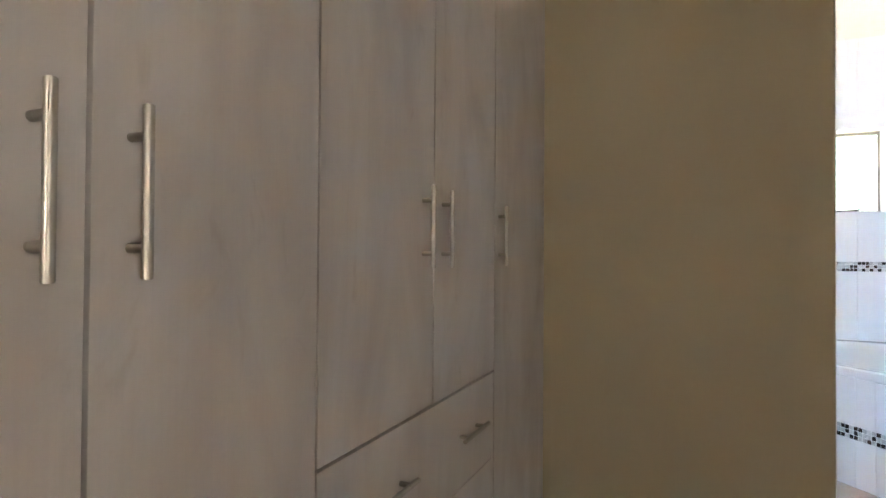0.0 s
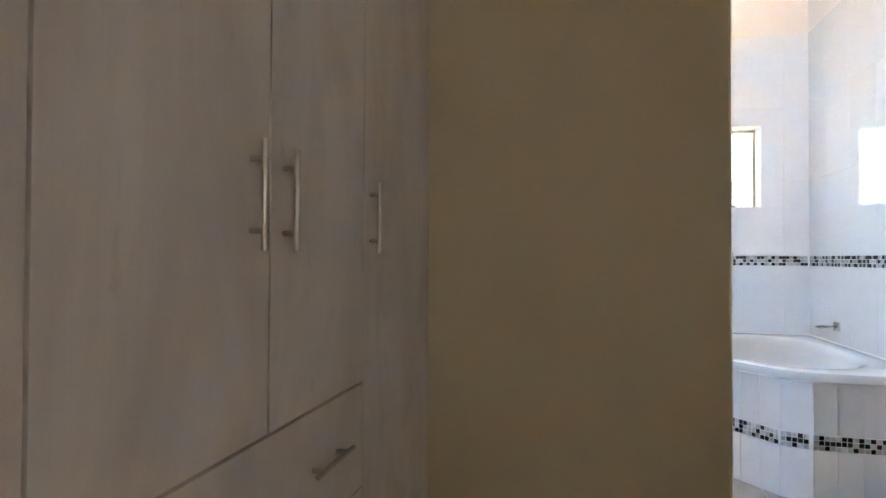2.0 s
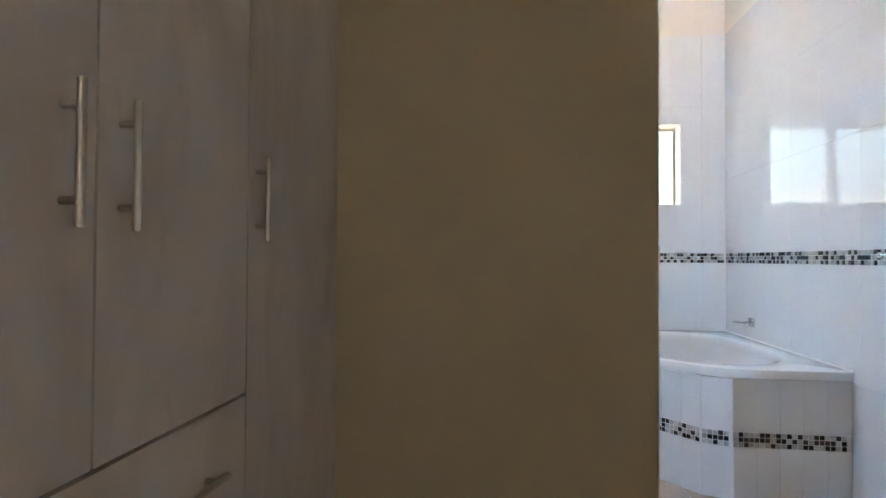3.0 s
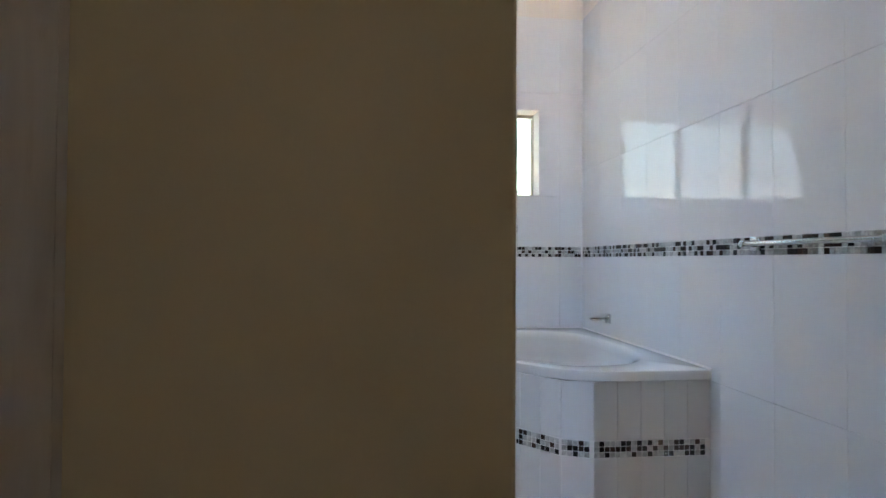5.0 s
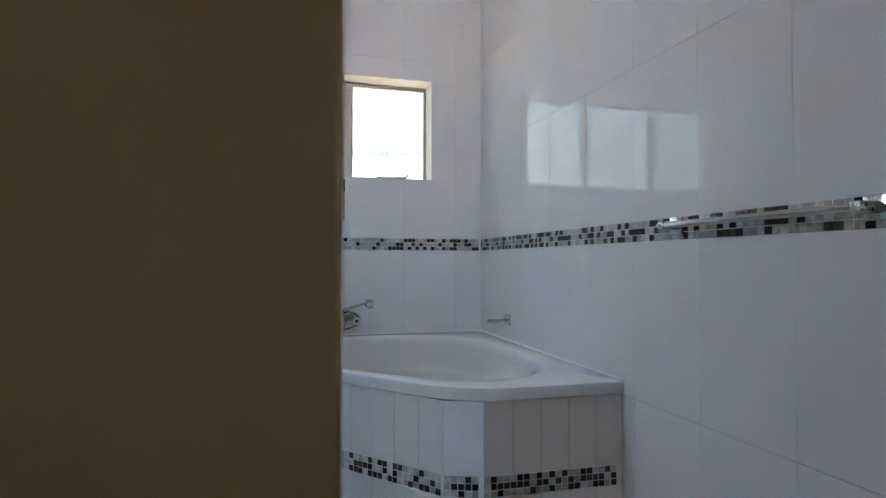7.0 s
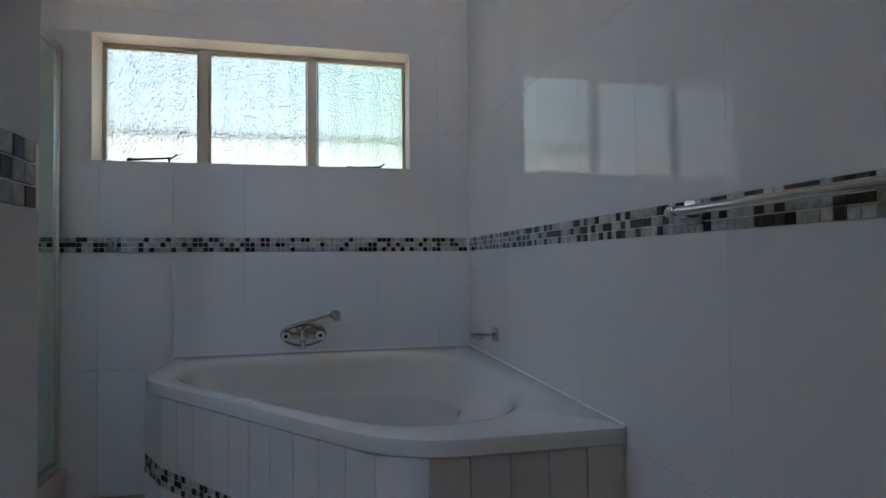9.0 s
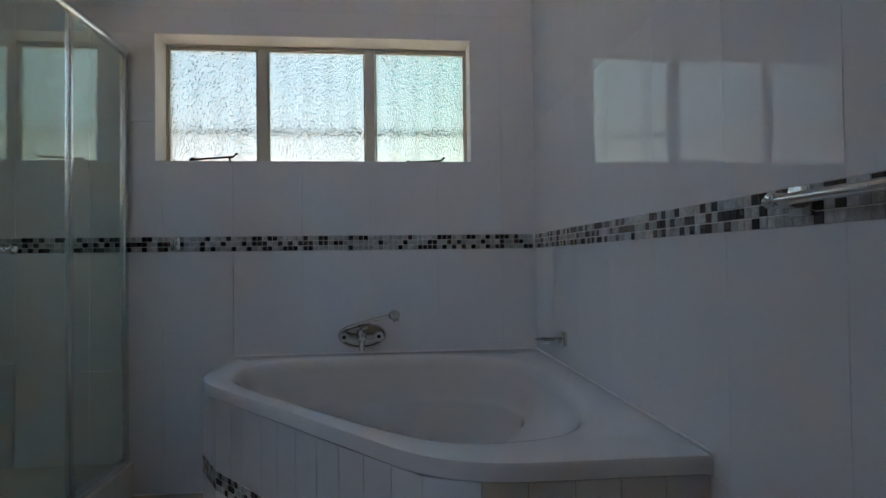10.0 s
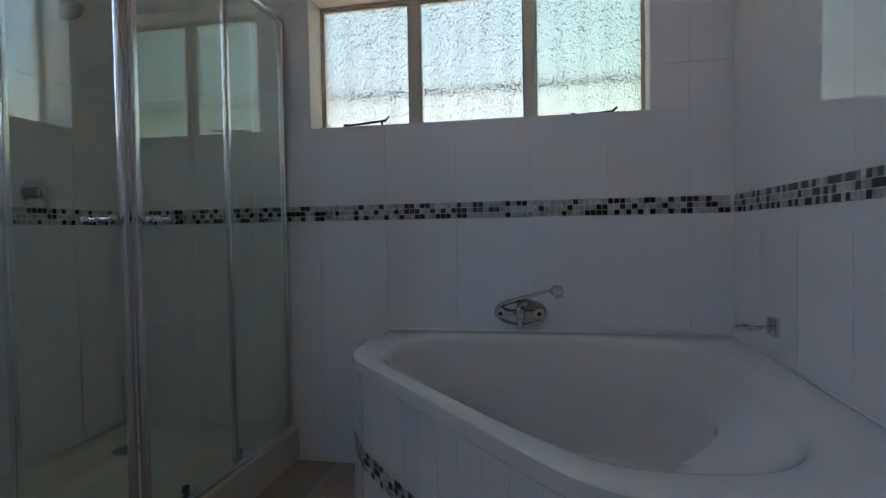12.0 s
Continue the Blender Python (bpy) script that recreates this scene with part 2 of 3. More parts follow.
def window(name, axis, place, hole, out, mullions, label):
    """Steel casement set in the wall: frame, mullions, panes of obscure glass, at depth place."""
    u0, u1, z0, z1 = hole

    def b(ua, za, ub, zb, d0, d1):
        d0, d1 = place + out * d0, place + out * d1
        return rounded_box(min(d0, d1), ua, za, max(d0, d1), ub, zb, 0.003) if axis == "x" else rounded_box(ua, min(d0, d1), za, ub, max(d0, d1), zb, 0.003)

    w = thing(name, (0, 0, 0), label, "window")
    w["kind"] = "structure"
    f = 0.011
    for ua, za, ub, zb in ((u0, z1 - f, u1, z1), (u0, z0, u1, z0 + f), (u0, z0 + f, u0 + f, z1 - f), (u1 - f, z0 + f, u1, z1 - f)):
        part("window_frame", b(ua, za, ub, zb, 0, 0.04), CREAM_PAINT, w)
    edges = [u0 + f] + [e for m in mullions for e in m] + [u1 - f]
    for ua, ub in mullions:
        part("mullion", b(ua, z0 + f, ub, z1 - f, 0.002, 0.038), CREAM_PAINT, w)
    for ua, ub in zip(edges[::2], edges[1::2]):
        s = part("sash", b(ua + 0.001, z1 - f - 0.017, ub - 0.001, z1 - f - 0.001, 0.006, 0.03), CREAM_PAINT, w)
        for p, q, r, t in ((ua + 0.001, z0 + f, ua + 0.009, z1 - f - 0.018), (ub - 0.009, z0 + f, ub - 0.001, z1 - f - 0.018), (ua + 0.01, z0 + f, ub - 0.01, z0 + f + 0.012)):
            part("sash", b(p, q, r, t, 0.006, 0.03), CREAM_PAINT, w)
        pane = part("pane", b(ua + 0.006, z0 + f + 0.004, ub - 0.006, z1 - f - 0.006, 0.016, 0.021), OBSCURE, w, "rippled obscure glass pane")
        pane.visible_shadow = False
    return w


MULLIONS = [(0.34, 0.389), (0.879, 0.927)]
window_1 = window("window_1", "y", BACK + 0.14, WIN, 1, MULLIONS, "cream steel window with three obscure glass panes")
window("window_2", "x", WEST - 0.14, WIN_W, -1, [(3.9, 3.93)], "small cream steel window with obscure glass")
# added windows, out of view, that let fill light into the dressing room
window("fill_window_south", "y", SOUTH - 0.12, FILL_WIN_S, -1, [(-0.19, -0.15)], "narrow unseen window added to light the dressing room")
window("fill_window_east", "x", EAST + 0.12, FILL_WIN_E, 1, [(-0.87, -0.83)], "unseen window added to light the dressing room")
for i, (hx0, hx1, fy) in enumerate(((0.025, 0.235, 0.02), (1.094, 1.268, 0.008))):
    zs = [1.572 + fy * q for q in (0.8, 1.05, 1.4)]
    stay = part("window_stay", tube([(hx0, BACK + 0.125, zs[0]), (hx0 + 0.09, BACK + 0.115, zs[1]), (hx1 - 0.01, BACK + 0.11, zs[2]), (hx1 + 0.012, BACK + 0.105, zs[2] + 0.018)], 0.006), DARK_METAL, window_1, "dark metal casement stay", True)
    part("pivot", ball(bmesh.new(), (hx0, BACK + 0.122, zs[0]), 0.011, (1.3, 1, 1), 12), DARK_METAL, stay, "", True)
    part("peg", rod(bmesh.new(), (hx1 - 0.025, BACK + 0.11, 1.562), (hx1 - 0.025, BACK + 0.11, zs[2]), 0.006), DARK_METAL, stay)

# window reveals in smooth white plaster
for nm, (u0, u1, z0, z1), wl in (("reveal", WIN, "n"), ("reveal", WIN_W, "w")):
    bm = bmesh.new()
    t = 0.004
    for ua, za, ub, zb in ((u0, z1 - t, u1, z1), (u0, z0, u1, z0 + t), (u0, z0 + t, u0 + t, z1 - t), (u1 - t, z0 + t, u1, z1 - t)):
        if wl == "n":
            box(bm, ua, BACK + 0.001, za, ub, BACK + 0.139, zb)
        else:
            box(bm, WEST - 0.139, ua, za, WEST - 0.001, ub, zb)
    tagged(part("window_reveal", bm, WHITE_PAINT), "white window reveal", kind="structure")


# burglar bars outside the panes
bars = thing("window_bars", (0, 0, 0), "dark steel security bars outside the window", "bars")
part("crossbar", rounded_box(-0.2, BACK + 0.222, 1.735, 1.47, BACK + 0.23, 1.757), DARK_METAL, bars)
for k in range(14):
    part("bar", rod(bmesh.new(), (-0.1 + k * 0.113, BACK + 0.236, 1.5), (-0.1 + k * 0.113, BACK + 0.236, 2.25), 0.0065, 8), GREY_STEEL, bars)

# bright distance beyond the windows; its glow also lights the rooms
STOPS = [(0.0, (4.0, 2.6, 1.6)), (0.32, (3.4, 2.4, 1.6)), (0.39, (0.86, 0.97, 1.0)), (0.6, (0.5, 0.76, 0.92)), (1.0, (0.5, 0.74, 1.0))]
bm = bmesh.new()
box(bm, -4.0, BACK + 1.1, -0.3, 5.2, BACK + 1.12, 4.4)
tagged(part("backdrop", bm, glow_material("bright_sky", SKY_GLOW, STOPS, 0.55)), "glowing sky backdrop, adds light through its window", kind="structure")
# west sheet glows about ten times the north one, to fill the bathroom
bm = bmesh.new()
box(bm, WEST - 1.12, 2.4, -1.5, WEST - 1.1, 5.4, 4.5)
tagged(part("backdrop_west", bm, glow_material("bright_sky_west", WEST_GLOW, [(0, (5.8, 4.15, 2.5)), (0.475, (5.2, 3.75, 2.3)), (0.575, (0.49, 0.735, 1.15)), (1, (0.33, 0.6, 1.18))], 0.0)), "glowing sky backdrop, adds light through its window", kind="structure")
# glowing sheets behind the two added windows, fill light for the dressing room
bm = bmesh.new()
box(bm, -1.4, SOUTH - 1.12, -0.2, 2.5, SOUTH - 1.1, 3.6)
tagged(part("fill_glow_south", bm, glow_material("room_fill_south", ROOM_FILL_GLOW, [(0, (2.0, 1.72, 1.46)), (0.4, (1.8, 1.55, 1.32)), (0.5, (0.8, 0.755, 0.7)), (1, (0.74, 0.71, 0.68))], 0.0)), "glowing sky backdrop, adds light through its window", kind="structure")

bm = bmesh.new()
box(bm, EAST + 1.1, -2.6, -0.2, EAST + 1.12, 1.2, 3.6)
tagged(part("fill_glow_east", bm, glow_material("room_fill_east", ROOM_FILL_GLOW * 0.5, [(0, (2.0, 1.75, 1.5)), (0.4, (1.8, 1.58, 1.36)), (0.5, (0.8, 0.76, 0.72)), (1, (0.74, 0.72, 0.7))], 0.0)), "glowing sky backdrop, adds light through its window", kind="structure")

# painted plaster above the tiles
UP = ROWS_Z[-1][1]
for nm, b in (("plaster_north", (WEST, BACK, UP, EAST, BACK + SKIN, TOP)), ("plaster_east", (EAST, 2.03, UP, EAST + SKIN, BACK, TOP)), ("plaster_west", (WEST - SKIN, PART_N, UP, WEST, BACK, TOP)),
              ("plaster_partition", (WEST, PART_N - SKIN, UP, PART_X - SKIN, PART_N, TOP)), ("plaster_end", (PART_X - SKIN, PART_S + 0.019, UP, PART_X, PART_N, TOP))):
    bm = bmesh.new()
    box(bm, *b)
    structure(nm, bm, UPPER_PAINT, "cream painted plaster above the tiles")


# ---- wardrobe ----
FRONT = -0.495
wardrobe = thing("wardrobe", (-0.78, 1.3, 0), "tall built-in wardrobe in whitewashed oak laminate", "wardrobe")
inv = wardrobe.matrix_world.inverted()


def wpart(name, bm, mat, parent=wardrobe, label="", smooth=False):
    """A part given in world places, hung under the wardrobe."""
    bmesh.ops.transform(bm, matrix=inv, verts=bm.verts[:])
    return part(name, bm, mat, parent, label, smooth)


def bar_handle(c, along, parent, length=0.205):
    """Round bar handle on two posts; c is the middle of the bar."""
    c, a = Vector(c), Vector((0, 0, 1)) if along == "z" else Vector((0, 1, 0))
    bm = rod(bmesh.new(), c - a * length / 2, c + a * length / 2, 0.0068, 20)
    bmesh.ops.bevel(bm, geom=[e for e in bm.edges if e.calc_face_angle(0) > 1.2], offset=0.0012, segments=2, affect="EDGES")
    h = wpart("handle", bm, NICKEL, parent, "brushed nickel bar handle", True)
    for s in (-1, 1):
        p = c + a * s * 0.066
        wpart("post", rod(bmesh.new(), (FRONT + 0.0005, p.y, p.z), (c.x - 0.003, p.y, p.z), 0.006, 14), NICKEL, h, "", True)
    return h


# wardrobe body, its colour holding the shade seen between the doors
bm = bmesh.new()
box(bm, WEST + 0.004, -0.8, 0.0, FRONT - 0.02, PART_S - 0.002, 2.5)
wpart("body", bm, CARCASS_SHADE)
BAR_X = FRONT + 0.03
G = 0.003
for y0, y1, z0, hy in ((-0.75, -0.26, 0.1, -0.31), (-0.26, 0.23, 0.1, 0.18), (0.23, 0.733, 0.1, 0.672), (0.7335, 1.162, 0.1, 0.785),
                       (1.162, 1.666, 0.834, 1.597), (1.666, 2.168, 0.834, 1.718), (2.168, 2.835, 0.1, 2.212)):
    d = wpart("door", rounded_box(FRONT - 0.018, y0 + G, z0, FRONT, y1 - G, 2.47, 0.0012), WOOD)
    bar_handle((BAR_X, hy, 1.29), "z", d)
for z0, z1 in ((0.546, 0.827), (0.27, 0.543), (0.1, 0.267)):
    d = wpart("drawer", rounded_box(FRONT - 0.018, 1.162 + G, z0, FRONT, 2.168 - G, z1, 0.0012), WOOD)
    for hy in (1.42, 1.925):
        bar_handle((BAR_X, hy, (z0 + z1) / 2 + 0.008), "y", d)
wpart("filler", rounded_box(FRONT - 0.018, 2.837, 0.1, FRONT - 0.001, PART_S - 0.001, 2.5, 0.001), WOOD)
wpart("plinth", rounded_box(FRONT - 0.06, -0.8, 0.0, FRONT - 0.021, PART_S - 0.003, 0.1, 0.001), WOOD)
wpart("cornice", rounded_box(FRONT - 0.018, -0.8, 2.473, FRONT, 2.836, 2.62, 0.001), WOOD)


# ---- bath ----
def smooth_loop(points, n=12):
    """A closed loop through the points, rounded."""
    out, k = [], len(points)
    for i in range(k):
        p = [Vector(points[(i + j) % k]) for j in (-1, 0, 1, 2)]
        for s in range(n):
            t = s / n
            out.append(0.5 * (2 * p[1] + (p[2] - p[0]) * t + (2 * p[0] - 5 * p[1] + 4 * p[2] - p[3]) * t * t + (3 * p[1] - p[0] - 3 * p[2] + p[3]) * t ** 3))
    return out


def round_corners(points, radii, n=8):
    out, k = [], len(points)
    for i in range(k):
        a, b, c, r = Vector(points[i - 1]), Vector(points[i]), Vector(points[(i + 1) % k]), radii[i]
        p, q = b + (a - b).normalized() * r, b + (c - b).normalized() * r
        if r < 0.004:
            out.append(b)
            continue
        out += [p * (1 - t) ** 2 + b * 2 * t * (1 - t) + q * t * t for t in (j / n for j in range(n + 1))]
    return out


MID = Vector((0.98, 4.55))


def cast(loop, ang):
    """Distance from the bath's middle to the loop at an angle."""
    d = Vector((math.cos(ang), math.sin(ang)))
    best = 0
    for a, b in zip(loop, loop[1:] + loop[:1]):
        e, w = b - a, a - MID
        den = d.x * e.y - d.y * e.x
        if abs(den) > 1e-9:
            t, u = (w.x * e.y - w.y * e.x) / den, (w.x * d.y - w.y * d.x) / den
            if t > 0 and -1e-6 <= u <= 1 + 1e-6:
                best = max(best, t)
    return best


OUTER = round_corners([(0.262, BACK - 0.002), (0.245, 4.80), (1.115, 3.76), (EAST - 0.002, 3.755), (EAST - 0.002, BACK - 0.002)], [0.002, 0.17, 0.19, 0.002, 0.002], 12)
INNER = smooth_loop([(0.4, 4.84), (0.45, 5.12), (0.85, 5.2), (1.28, 5.17), (1.53, 5.0), (1.6, 4.6), (1.57, 4.2), (1.43, 3.97), (1.17, 3.93), (0.98, 4.06), (0.67, 4.42), (0.47, 4.66)])
N = 160
angs = [i * math.tau / N for i in range(N)]
ro, ri = [cast(OUTER, a) for a in angs], [cast(INNER, a) for a in angs]
SEAT = math.atan2(4.15 - MID.y, 1.5 - MID.x)


def seat_pull(a):
    d = abs((a - SEAT + math.pi) % math.tau - math.pi)
    return (0.5 + 0.5 * math.cos(math.pi * d / 1.1)) ** 0.7 if d < 1.1 else 0.0


RIM = 0.63
loops = [([r - 0.004 for r in ro], RIM - 0.046), ([r for r in ro], RIM - 0.043), ([r for r in ro], RIM - 0.012), ([r - 0.004 for r in ro], RIM - 0.003), ([r - 0.012 for r in ro], RIM),
         ([r + 0.034 for r in ri], RIM), ([r + 0.02 for r in ri], RIM - 0.002), ([r + 0.004 for r in ri], RIM - 0.009), ([r - 0.012 for r in ri], RIM - 0.022), ([r * 0.965 for r in ri], RIM - 0.045), ([r * (0.94 - 0.05 * seat_pull(a)) for r, a in zip(ri, angs)], RIM - 0.1),
         ([r * (0.915 - 0.13 * seat_pull(a)) for r, a in zip(ri, angs)], RIM - 0.15), ([r * (0.9 - 0.27 * seat_pull(a)) for r, a in zip(ri, angs)], RIM - 0.178), ([r * (0.893 - 0.345 * seat_pull(a)) for r, a in zip(ri, angs)], RIM - 0.186),
         ([r * (0.888 - 0.36 * seat_pull(a)) for r, a in zip(ri, angs)], RIM - 0.2), ([r * (0.84 - 0.34 * seat_pull(a)) for r, a in zip(ri, angs)], RIM - 0.37),
         ([r * (0.78 - 0.32 * seat_pull(a)) for r, a in zip(ri, angs)], RIM - 0.42), ([r * 0.3 for r in ri], RIM - 0.43)]
bath = thing("corner_bath", (MID.x, MID.y, 0), "white acrylic corner bath in a tiled surround", "bathtub")
binv = bath.matrix_world.inverted()


def bpart(name, bm, mat, parent=bath, label="", smooth=False):
    bmesh.ops.transform(bm, matrix=binv, verts=bm.verts[:])
    return part(name, bm, mat, parent, label, smooth)


bm = bmesh.new()
rings = [[bm.verts.new((MID.x + r * math.cos(a), MID.y + r * math.sin(a), z)) for r, a in zip(rr, angs)] for rr, z in loops]
for a, b in zip(rings, rings[1:]):
    for k in range(N):
        bm.faces.new((a[k], a[(k + 1) % N], b[(k + 1) % N], b[k]))
bm.faces.new(rings[-1])
bpart("tub", bm, ACRYLIC, bath, "glossy white moulded tub", True)
bpart("drain", rod(bmesh.new(), (MID.x, MID.y, RIM - 0.4295), (MID.x, MID.y, RIM - 0.426), 0.032, 24), CHROME, bath, "chrome drain", True)

PANEL = [(0.27, BACK - 0.004), (0.256, 4.86), (0.362, 4.666), (1.062, 3.829), (1.19, 3.78), (EAST - 0.003, 3.768)]
STRIP, P_BAND = 0.1085, (0.255, 0.327)
core = bmesh.new()
strips = []
for (ax, ay), (bx, by) in zip(PANEL, PANEL[1:]):
    a, b = Vector((ax, ay)), Vector((bx, by))
    d = (b - a).normalized()
    nrm = Vector((d.y, -d.x))
    if nrm.dot(a - MID) < 0:
        nrm = -nrm
    strips.append((a, b, d, nrm))
back_loop = [Vector(p) for p in PANEL]
inner = [p + (MID - p).normalized() * 0.01 for p in back_loop]
inner2 = [p + (MID - p).normalized() * 0.06 for p in back_loop]
vs = [[core.verts.new((p.x, p.y, z)) for p in row] for row, z in ((inner, 0), (inner, 0.582), (inner2, 0.582), (inner2, 0))]
for r0, r1 in zip(vs, vs[1:] + vs[:1]):
    for k in range(len(inner) - 1):
        core.faces.new((r0[k], r0[k + 1], r1[k + 1], r1[k]))
core.faces.new([r[0] for r in vs])
core.faces.new([r[-1] for r in vs][::-1])
surround = bpart("surround", core, DARK_JOINT, bath, "tiled bath panel")


def slab_mesh(w, h, t, c=0.0005):
    """A flat piece, w by h, with its face towards +y lifted t and chamfered edges; the origin is its lower left back corner."""
    v = [(0, 0, 0), (w, 0, 0), (w, 0, h), (0, 0, h), (c * 0.3, t - c, c * 0.3), (w - c * 0.3, t - c, c * 0.3), (w - c * 0.3, t - c, h - c * 0.3), (c * 0.3, t - c, h - c * 0.3),
         (c, t, c), (w - c, t, c), (w - c, t, h - c), (c, t, h - c)]
    f = [(k, (k + 1) % 4, (k + 1) % 4 + 4, k + 4) for k in range(4)] + [(k + 4, (k + 1) % 4 + 4, (k + 1) % 4 + 8, k + 8) for k in range(4)] + [(8, 9, 10, 11)]
    return v, [q[::-1] for q in f]


MESHES = {}


def piece(name, w, h, t, mat, m, parent):
    """One tile or chip as an object that shares its mesh with those of its size; m maps width, outward, height."""
    key = (name, round(w, 4), round(h, 4), mat.name)
    if key not in MESHES:
        v, f = slab_mesh(w, h, t)
        me = bpy.data.meshes.new(name)
        me.from_pydata(v, [], f)
        me.materials.append(mat)
        bm = bmesh.new()
        bm.from_mesh(me)
        bmesh.ops.recalc_face_normals(bm, faces=bm.faces[:])
        if sum((fc.normal.y * fc.calc_area() for fc in bm.faces)) < 0:
            bmesh.ops.reverse_faces(bm, faces=bm.faces[:])
        bm.to_mesh(me)
        bm.free()
        MESHES[key] = me
    ob = new(name, MESHES[key])
    ob.parent = parent
    ob.matrix_parent_inverse = parent.matrix_world.inverted() if parent.parent is None else Matrix.Identity(4)
    ob.matrix_basis = m
    return ob


def facing(origin, right, out):
    """Pose of a piece whose width runs along right and face looks along out."""
    r, o = Vector((*right, 0)), Vector((*out, 0))
    m = Matrix(((r.x, o.x, 0, origin[0]), (r.y, o.y, 0, origin[1]), (0, 0, 1, origin[2]), (0, 0, 0, 1)))
    return m


CHIP_P, CHIP_J = 0.024, 0.0024
panel_origin = Matrix.Translation((-MID.x, -MID.y, 0))
for a, b, d, nrm in strips:
    length = (b - a).length
    n = max(1, round(length / STRIP))
    w = length / n
    for k in range(n):
        o = a + d * (k * w + 0.0006) - nrm * 0.008
        for z0, z1 in ((0.002, P_BAND[0] - 0.001), (P_BAND[1] + 0.001, 0.582)):
            piece("tile", w - 0.0012, z1 - z0, 0.008, TILE, panel_origin @ facing((o.x, o.y, z0 + 0.0003 * (k % 3)), d, nrm), surround)


def chip_rows(length):
    """Three rows of chips along a band."""
    for r in range(3):
        for k in range(int((length - 0.002) / CHIP_P)):
            yield k * CHIP_P + 0.001, r * CHIP_P + CHIP_J / 2


for a, b, d, nrm in strips[1:]:
    length = (b - a).length
    for u, z in chip_rows(length):
        o = a + d * u - nrm * 0.007
        piece("mosaic_chip", CHIP_P - CHIP_J, CHIP_P - CHIP_J, 0.0075, CHIP, panel_origin @ facing((o.x, o.y, P_BAND[0] + z), d, nrm), surround)
grout_band = bmesh.new()
gl = [p + (MID - p).normalized() * 0.0015 for p in back_loop]
gv = [[grout_band.verts.new((p.x, p.y, z)) for p in row] for row, z in ((gl, P_BAND[0]), (gl, P_BAND[1]), (inner2, P_BAND[1]), (inner2, P_BAND[0]))]
for r0, r1 in zip(gv, gv[1:] + gv[:1]):
    for k in range(len(gl) - 1):
        grout_band.faces.new((r0[k], r0[k + 1], r1[k + 1], r1[k]))
part("grout_strip", (bmesh.ops.transform(grout_band, matrix=panel_origin, verts=grout_band.verts[:]), grout_band)[1], GROUT, surround)
# silicone bead where the rim meets the walls
for pts in ([(0.262, BACK - 0.003, RIM + 0.001), (EAST - 0.004, BACK - 0.003, RIM + 0.001)], [(EAST - 0.003, BACK - 0.004, RIM + 0.001), (EAST - 0.003, 3.757, RIM + 0.001)]):
    bpart("sealant", tube(pts, 0.0045, 8), WHITE_PAINT, bath, "white silicone bead", True)

# ---- bath mixer ----
mixer = thing("bath_mixer", (0.858, BACK, 0.715), "chrome wall-mounted bath mixer with raised swivel spout", "tap")
bm = ball(bmesh.new(), (0, -0.003, 0), 1, (0.108, 0.007, 0.054), 32)
plate = part("cover_plate", bm, CHROME, mixer, "oval chrome cover plate", True)
part("plate_rim", tube([(0.11 * math.cos(a), -0.008, 0.057 * math.sin(a)) for a in (i * math.tau / 48 for i in range(49))], 0.0055, 10), CHROME, plate, "", True)
part("valve_body", rod(bmesh.new(), (-0.075, -0.045, 0), (0.075, -0.045, 0), 0.011, 20), CHROME, mixer, "", True)
for s in (-1, 1):
    bm = rod(bmesh.new(), (s * 0.082, -0.012, 0), (s * 0.082, -0.062, 0), 0.017, 24, 0.024)
    bmesh.ops.bevel(bm, geom=[e for e in bm.edges if e.calc_face_angle(0) > 1.2], offset=0.003, segments=3, affect="EDGES")
    u = part("union", bm, CHROME, mixer, "", True)
    part("cap", rod(bmesh.new(), (s * 0.082, -0.0622, 0), (s * 0.082, -0.0645, 0), 0.009, 20, 0.007), DARK_METAL, u, "dark screw cap", True)
bm = ball(bmesh.new(), (0, -0.048, 0.0), 0.024, (1, 1, 1.1))
rod(bm, (0, -0.05, 0.01), (-0.006, -0.066, 0.036), 0.015, 18, 0.012)
rod(bm, (-0.006, -0.066, 0.036), (0.03, -0.115, 0.05), 0.008, 12, 0.006)
rod(bm, (-0.006, -0.066, 0.036), (-0.012, -0.105, 0.044), 0.008, 12, 0.006)
part("lever", bm, CHROME, mixer, "chrome lever", True)
part("outlet", rod(bmesh.new(), (0, -0.045, -0.015), (0, -0.05, -0.068), 0.016, 18, 0.013), CHROME, mixer, "", True)
part("spout", tube([(-0.1, -0.045, 0.008), (-0.094, -0.05, 0.03), (-0.07, -0.055, 0.044), (-0.03, -0.06, 0.056), (0.05, -0.062, 0.078), (0.14, -0.062, 0.1)], 0.0085, 14), CHROME, mixer, "chrome swivel arm", True)
bm = ball(bmesh.new(), (0.155, -0.062, 0.1), 0.026, (1.1, 1, 0.95))
rod(bm, (0.158, -0.062, 0.098), (0.166, -0.068, 0.07), 0.015, 16)
part("spout_tip", bm, CHROME, mixer, "", True)

# ---- soap dish ----
soap = thing("soap_dish", (EAST, 4.857, 0.742), "small chrome soap dish on a square wall bracket", "soap dish")
part("bracket", rounded_box(-0.022, -0.028, -0.03, 0, 0.028, 0.03, 0.004), CHROME, soap, "", True)
part("arm", rod(bmesh.new(), (-0.02, 0, 0), (-0.055, 0, -0.002), 0.007), CHROME, soap, "", True)
dish = []
